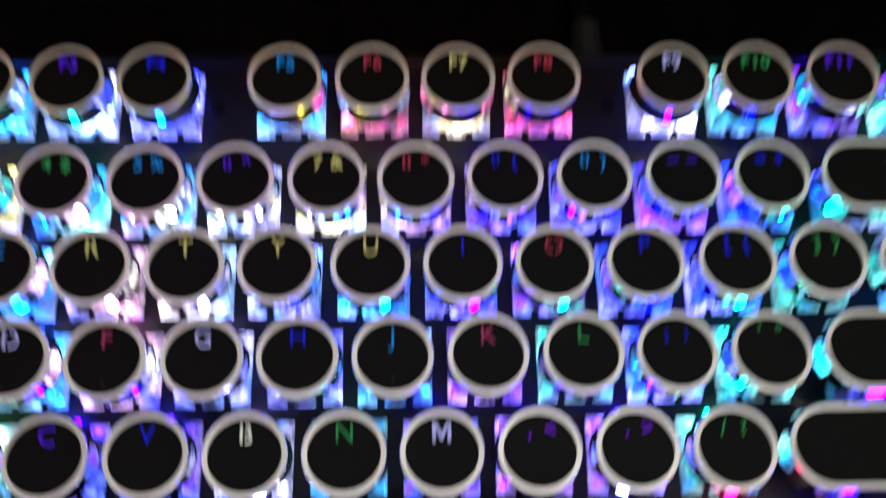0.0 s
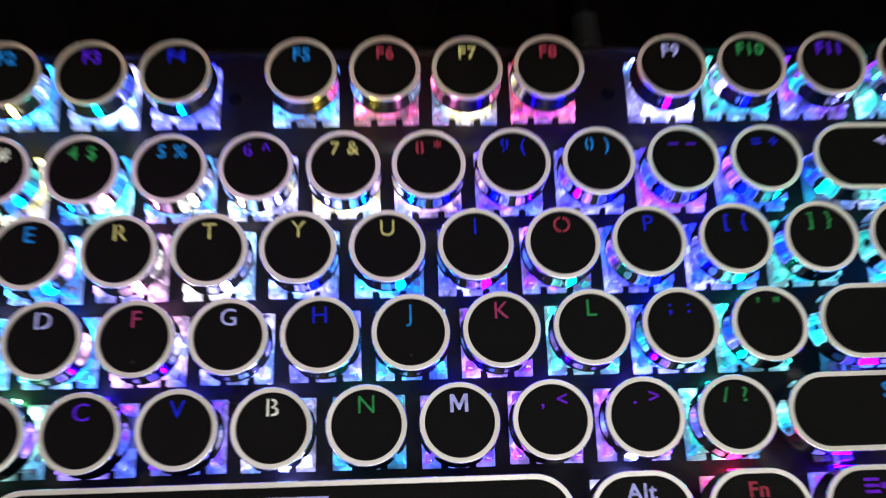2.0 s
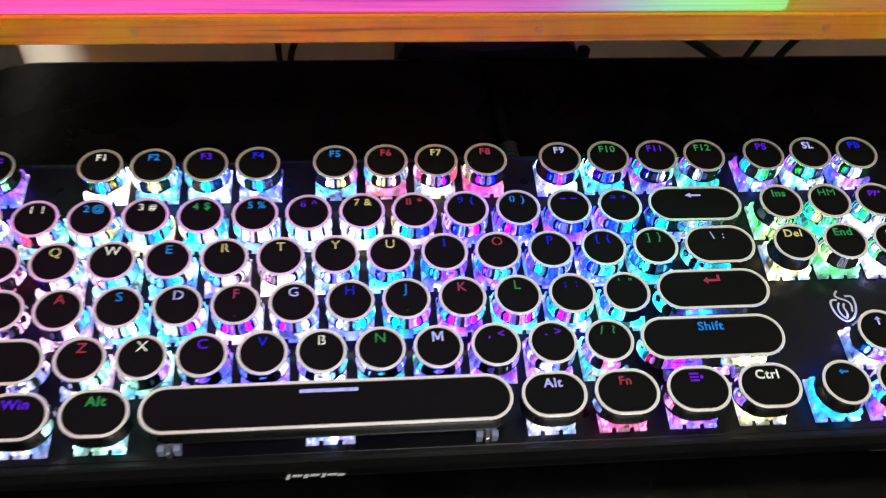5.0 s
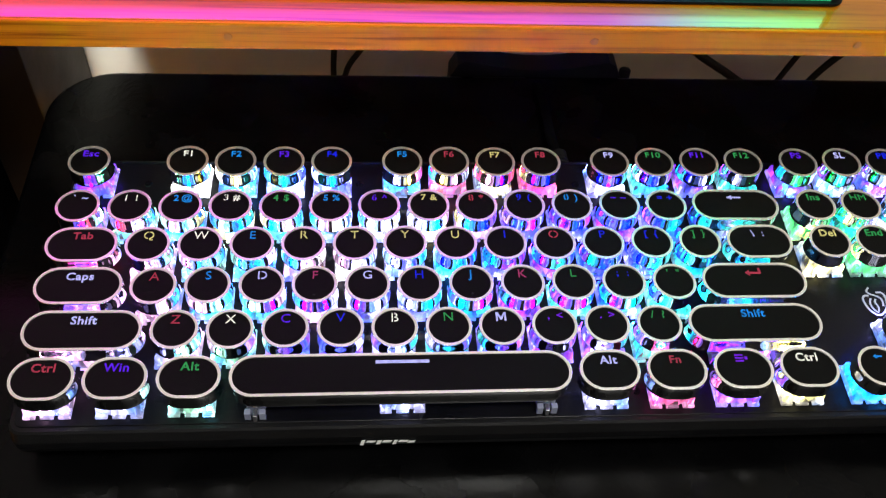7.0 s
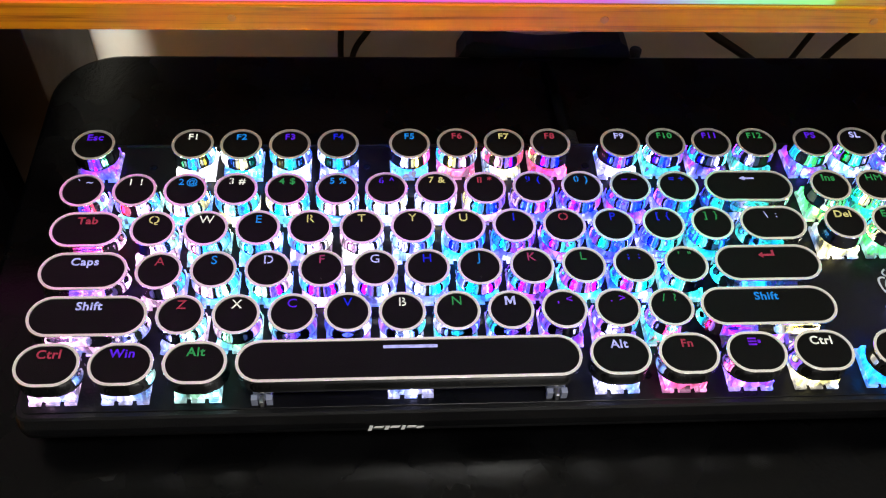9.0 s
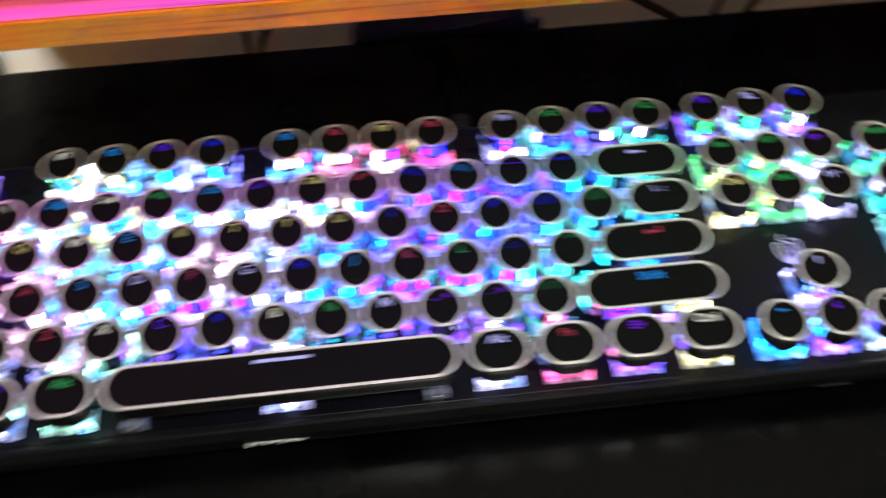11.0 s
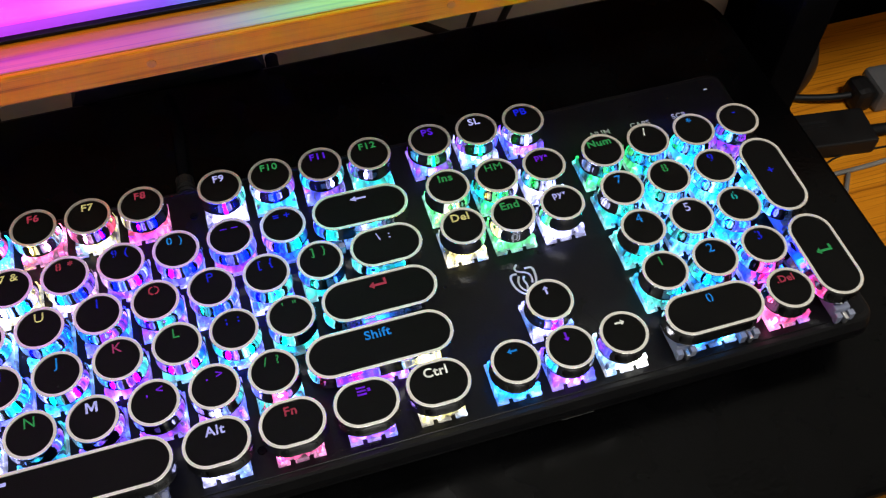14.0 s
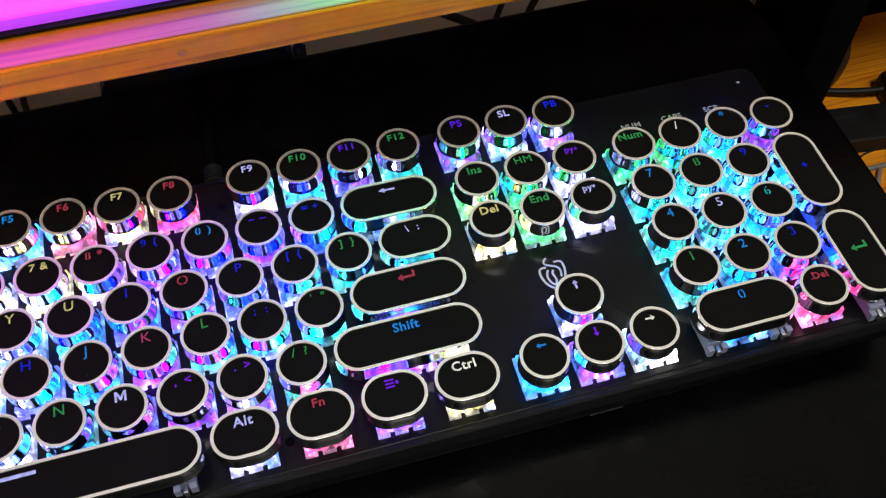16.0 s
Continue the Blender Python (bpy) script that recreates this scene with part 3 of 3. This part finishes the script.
# rows: y in key units, then (legend, legend colour, switch colour, centre x, width, height)
ROWS = [
    (5.25, 1.0, ["Esc v m 0.5", "F1 w w 2.5", "F2 c c 3.5", "F3 v l 4.5", "F4 b b 5.5", "F5 c c 7", "F6 r k 8", "F7 y y 9", "F8 r r 10",
                 "F9 l l 11.5", "F10 g t 12.5", "F11 v m 13.5", "F12 g t 14.5", "PS v m 15.75", "SL l l 16.75", "PB b v 17.75"]),
    (4, 1.0, ["`~ l v 0.5", "1! w h 1.5", "2@ c c 2.5", "3# w y 3.5", "4$ g t 4.5", "5% c c 5.5", "6^ v l 6.5", "7& y y 7.5", "8* r p 8.5", "9( b v 9.5",
              "0) c b 10.5", "\u2013\u2013 v m 11.5", "=+ b b 12.5", "@back l l 14 2", "Ins g g 15.75", "HM g g 16.75", "py^ m l 17.75",
              "Num g g 19", "/ w g 20", "* c c 21", "- b m 22"]),
    (3, 1.0, ["Tab r r 0.75 1.5", "Q y p 2", "W w h 3", "E c c 4", "R y p 5", "T y w 6", "Y y l 7", "U y c 8", "I b b 9", "O r m 10", "P b b 11", "[{ b b 12",
              "]} g t 13", "\\: l t 14.25 1.5", "Del y y 15.75", "End g g 16.75", "py~ l l 17.75", "7 c t 19", "8 g c 20", "9 b c 21", "+ b c 22 1 2 2.5"]),
    (2, 1.0, ["Caps l v 0.875 1.75", "A r p 2.25", "S c c 3.25", "D l c 4.25", "F k p 5.25", "G l l 6.25", "H b b 7.25", "J c c 8.25", "K k m 9.25", "L g t 10.25",
              ";: b b 11.25", "'\" g t 12.25", "@return r c 13.875 2.25", "4 c t 19", "5 l c 20", "6 t c 21"]),
    (1, 1.0, ["Shift l p 1.125 2.25", "Z r p 2.75", "X w h 3.75", "C v v 4.75", "V b v 5.75", "B w l 6.75", "N g t 7.75", "@em l v 8.75", ",< m m 9.75", ".> m m 10.75",
              "/? g t 11.75", "Shift c m 13.625 2.75", "@up l l 16.75", "1 g t 19", "2 c c 20", "3 b b 21", "@return g n 22 1 2 0.5"]),
    (0, 1.0, ["Ctrl r p 0.625 1.25", "Win v l 1.875 1.25", "Alt g h 3.125 1.25", "@bar l l 6.875 6.25", "Alt l l 10.625 1.25", "Fn r k 11.875 1.25", "@menu m m 13.125 1.25",
              "Ctrl w y 14.375 1.25", "@left c c 15.75", "@down m m 16.75", "@right w w 17.75", "0 c c 19.5 2", ".Del r k 21"]),
]
rng = random.Random(4)
LEGEND_MESH = {}
SMALL = ("py^", "py~", ".Del")


STENCIL = {"O": 0.5, "0": 0.5, "8": 0.5, "B": 0.30, "D": 0.30, "R": 0.30, "Q": 0.5, "9": 0.55, "6": 0.45, "3": 0.5}


def glyph(char, size, bold):
    """One sign; those with closed bowls are split by a narrow upright gap, as on a stencil."""
    me = letters(char, size, bold)
    if char in STENCIL:
        xs = [v.co.x for v in me.vertices]
        at = min(xs) + (max(xs) - min(xs)) * STENCIL[char]
        halves = []
        for side in (-1, 1):
            bm = bmesh.new()
            bm.from_mesh(me)
            bmesh.ops.bisect_plane(bm, geom=list(bm.verts) + list(bm.edges) + list(bm.faces), plane_co=(at + side * size * 0.045, 0, 0), plane_no=(-side, 0, 0), clear_outer=True)
            half = bpy.data.meshes.new("half")
            bm.to_mesh(half)
            bm.free()
            halves.append(half)
        bm = bmesh.new()
        for half in halves:
            bm.from_mesh(half)
        bm.to_mesh(me)
        bm.free()
    return me


def is_pair(text):
    """Whether a key carries two signs, each a part of its own."""
    return len(text) == 2 and not text[0].isalpha() and text[0] != "@"


def legend_mesh(text, colour, small=False):
    key = (text, colour, small)
    if key not in LEGEND_MESH:
        if text.startswith("@") and len(text) > 1:
            me = symbol(text[1:])
        else:
            shown = text.replace("py^", "py\u25b4").replace("py~", "py\u25be")
            size = 0.0052 if len(text) == 1 else 0.0043 if is_pair(text) or text[0] == "F" else 0.0038 if text in SMALL else 0.0046
            if len(text) == 1:
                me = glyph(text, 0.0052 if not small else 0.0043, 0.0 if not small else 0.012)
            else:
                me = letters(shown, size, 0.0 if "M" in shown else 0.02)
        me.materials.clear()
        me.materials.append(LEGEND[colour])
        LEGEND_MESH[key] = me
    return LEGEND_MESH[key]


def clear_foot(name, x, y, colour, parent):
    """Clear stabiliser foot under a long key."""
    bm = bmesh.new()
    box(bm, -0.0034, 0.0034, -0.0074, 0.0055, 0, 0.0048, 0.0005, taper=0.15)
    box(bm, -0.0036, -0.0014, -0.0092, -0.0070, 0, 0.0040, 0.0003)
    box(bm, 0.0014, 0.0036, -0.0092, -0.0070, 0, 0.0040, 0.0003)
    ob = part(name, bm, FOOT, parent, "clear stabiliser foot")
    ob.location = (x, y, ZP - ZT)
    bm = bmesh.new()
    box(bm, -0.0007, 0.0007, -0.0100, -0.0070, 0, 0.0034, 0.0003)
    pin = part("wire", bm, STEEL, parent)
    pin.location = (x, y, ZP - ZT + 0.0002)


for y, _, keys in ROWS:
    for entry in keys:
        words = entry.split(" ")
        text, leg, sw, cx = words[0], words[1], words[2], float(words[3])
        wx = float(words[4]) if len(words) > 4 else 1.0
        wy = float(words[5]) if len(words) > 5 else 1.0
        cy = float(words[6]) if len(words) > 6 else y
        cap_me, rim_me, face_me = cap_meshes(wx, wy)
        keycap = part("keycap", cap_me, CHROME, keyboard, smooth=True)
        keycap.location = (cx * U + rng.uniform(-1, 1) * 0.00012, cy * U + rng.uniform(-1, 1) * 0.00012, ZT + rng.uniform(-1, 1) * 0.00012)
        keycap.rotation_euler = [radians(rng.uniform(-1, 1) * a) for a in (0.7, 0.7 / wx, 0.6 / wx)]
        part("rim", rim_me, SATIN, keycap, "satin silver rim")
        part("face", face_me, FACE, keycap, smooth=False)
        up = 0.0039 if wy == 1 else 0.0015
        if text == "@bar":
            up = 0.0046
        for sign, x in ((text[0], -0.0019), (text[1], 0.0021)) if is_pair(text) else ((text, 0.0),):
            mark = part("legend", legend_mesh(sign, leg, is_pair(text)), None, keycap)
            mark.location = (x, up, -0.00018)
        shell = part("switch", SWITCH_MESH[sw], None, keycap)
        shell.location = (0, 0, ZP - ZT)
        if sw != "n":
            diode = part("diode", DIODE_MESH[sw], None, keycap)
            diode.location = (0, 0, ZP - ZT)
        if text in ("F", "J"):
            bm = bmesh.new()
            bmesh.ops.create_uvsphere(bm, u_segments=12, v_segments=8, radius=0.00045, matrix=Matrix.Diagonal((1, 1, 0.6, 1)))
            dot = part("homing_dot", bm, RUBBER, keycap, smooth=True)
            dot.location = (0, -0.0048, -0.00025)
        if wx >= 2:
            half = 0.0119 if wx < 6 else 0.0500
            for s in (-1, 1):
                clear_foot("stabiliser", s * half, 0, sw, keycap)
        if wy >= 2:
            for s in (-1, 1):
                clear_foot("stabiliser", 0, s * 0.0119, sw, keycap)

# shield mark on the plate: printed strokes of a shield with a flame over it
badge = part("badge", tube("badge_stroke", [(-0.0016, 0.0034, 0), (-0.0046, 0.0042, 0), (-0.0047, -0.0004, 0), (-0.0034, -0.0040, 0), (-0.0004, -0.0066, 0), (0.0032, -0.0036, 0), (0.0048, 0.0, 0), (0.0050, 0.0046, 0), (0.0040, 0.0052, 0), (0.0018, 0.0050, 0)], 0.00042, WHITE_PRINT).data,
             WHITE_PRINT, keyboard, "grey printed shield and flame shape", smooth=True)
bpy.data.objects.remove(bpy.data.objects["badge_stroke"])
badge.matrix_local = pose(0.3172, 0.0368, ZP + 0.00005) @ Matrix.Diagonal((1, 1, 0.25, 1))
for pts in ([(-0.0004, 0.0074, 0), (-0.0026, 0.0056, 0), (-0.0008, 0.0040, 0), (0.0020, 0.0034, 0), (0.0036, 0.0014, 0), (0.0026, -0.0016, 0)],
            [(-0.0012, 0.0022, 0), (-0.0034, -0.0006, 0), (-0.0018, -0.0038, 0), (-0.0002, -0.0046, 0)],
            [(0.0006, 0.0018, 0), (-0.0012, -0.0004, 0), (0.0016, -0.0012, 0), (-0.0002, -0.0040, 0)]):
    stroke = tube("stroke", pts, 0.00038, WHITE_PRINT, badge)

# lock lamps and their captions
for text, x in (("NUM", 0.371), ("CAPS", 0.3885), ("SCR", 0.406)):
    cap = part("caption", letters(text, 0.0036, 0.01), WHITE_PRINT, keyboard, "white printed caption")
    cap.location = (x, 0.0952, ZP + 0.0001)
for x in (0.423, 0.371, 0.3885, 0.406):
    bm = bmesh.new()
    box(bm, -0.0007, 0.0007, -0.0004, 0.0004, 0, 0.0003, 0.0001)
    lamp = part("indicator", bm, WHITE_PRINT if x > 0.42 else CASE, keyboard)
    lamp.location = (x, 0.1057, ZP)

# worn marking on the front lip, as plain slanted bars
for i, (w, h) in enumerate(((0.0012, 0.0030), (0.0030, 0.0011), (0.0014, 0.0022), (0.0030, 0.0012), (0.0012, 0.0024), (0.0030, 0.0011), (0.0022, 0.0012))):
    bm = bmesh.new()
    polygon(bm, [(-w / 2, -h / 2), (w / 2, -h / 2), (w / 2 + 0.0007, h / 2), (-w / 2 + 0.0007, h / 2)], 0, 0.00012)
    stroke = part("marking", bm, BRIGHT_PRINT, keyboard)
    stroke.matrix_local = pose(0.1168 + i * 0.0028, YF - 0.0024, 0.0152 + (0.0005 if i % 2 else -0.0001), 84, 0, 0)
bm = bmesh.new()
box(bm, -0.006, 0.006, -0.0004, 0.0004, -0.0006, 0.0006, 0.0002)
notch = part("front_clip", bm, GREY, keyboard)
notch.location = (0.3195, YF - 0.0012, 0.0118)

# plate screws
for x, y in ((0.1140, 0.0480), (0.2145, -0.0005), (0.030, 0.100), (0.116, 0.100), (0.207, 0.100), (0.305, 0.062), (0.345, 0.012), (0.345, 0.090), (0.060, 0.0100)):
    bm = bmesh.new()
    bmesh.ops.create_cone(bm, cap_ends=True, segments=16, radius1=0.0016, radius2=0.0013, depth=0.0005)
    box(bm, -0.0009, 0.0009, -0.0002, 0.0002, 0.0002, 0.0004)
    screw = part("screw", bm, BLACK_METAL, keyboard)
    screw.location = (x, y, ZP + 0.0003)

# its braided cable with a ribbed strain relief
lead = tube("lead", [(0.205, 0.1135, 0.012), (0.205, 0.125, 0.012), (0.204, 0.145, 0.006), (0.206, 0.17, 0.0035), (0.203, 0.1925, 0.0035), (0.200, 0.21, -0.03)], 0.0024, BLACK_METAL, keyboard)
bm = bmesh.new()
bmesh.ops.create_cone(bm, cap_ends=True, segments=16, radius1=0.0036, radius2=0.0030, depth=0.0136, matrix=pose(0.205, 0.1203, 0.013, 90, 0, 0))
relief = part("strain_relief", bm, RUBBER, keyboard)
for i in range(6):
    bm = bmesh.new()
    bmesh.ops.create_cone(bm, cap_ends=True, segments=16, radius1=0.0045 - i * 0.0002, radius2=0.0045 - i * 0.0002, depth=0.0011, matrix=pose(0.205, 0.1148 + i * 0.0022, 0.013, 90, 0, 0))
    part("rib", bm, RUBBER, relief)
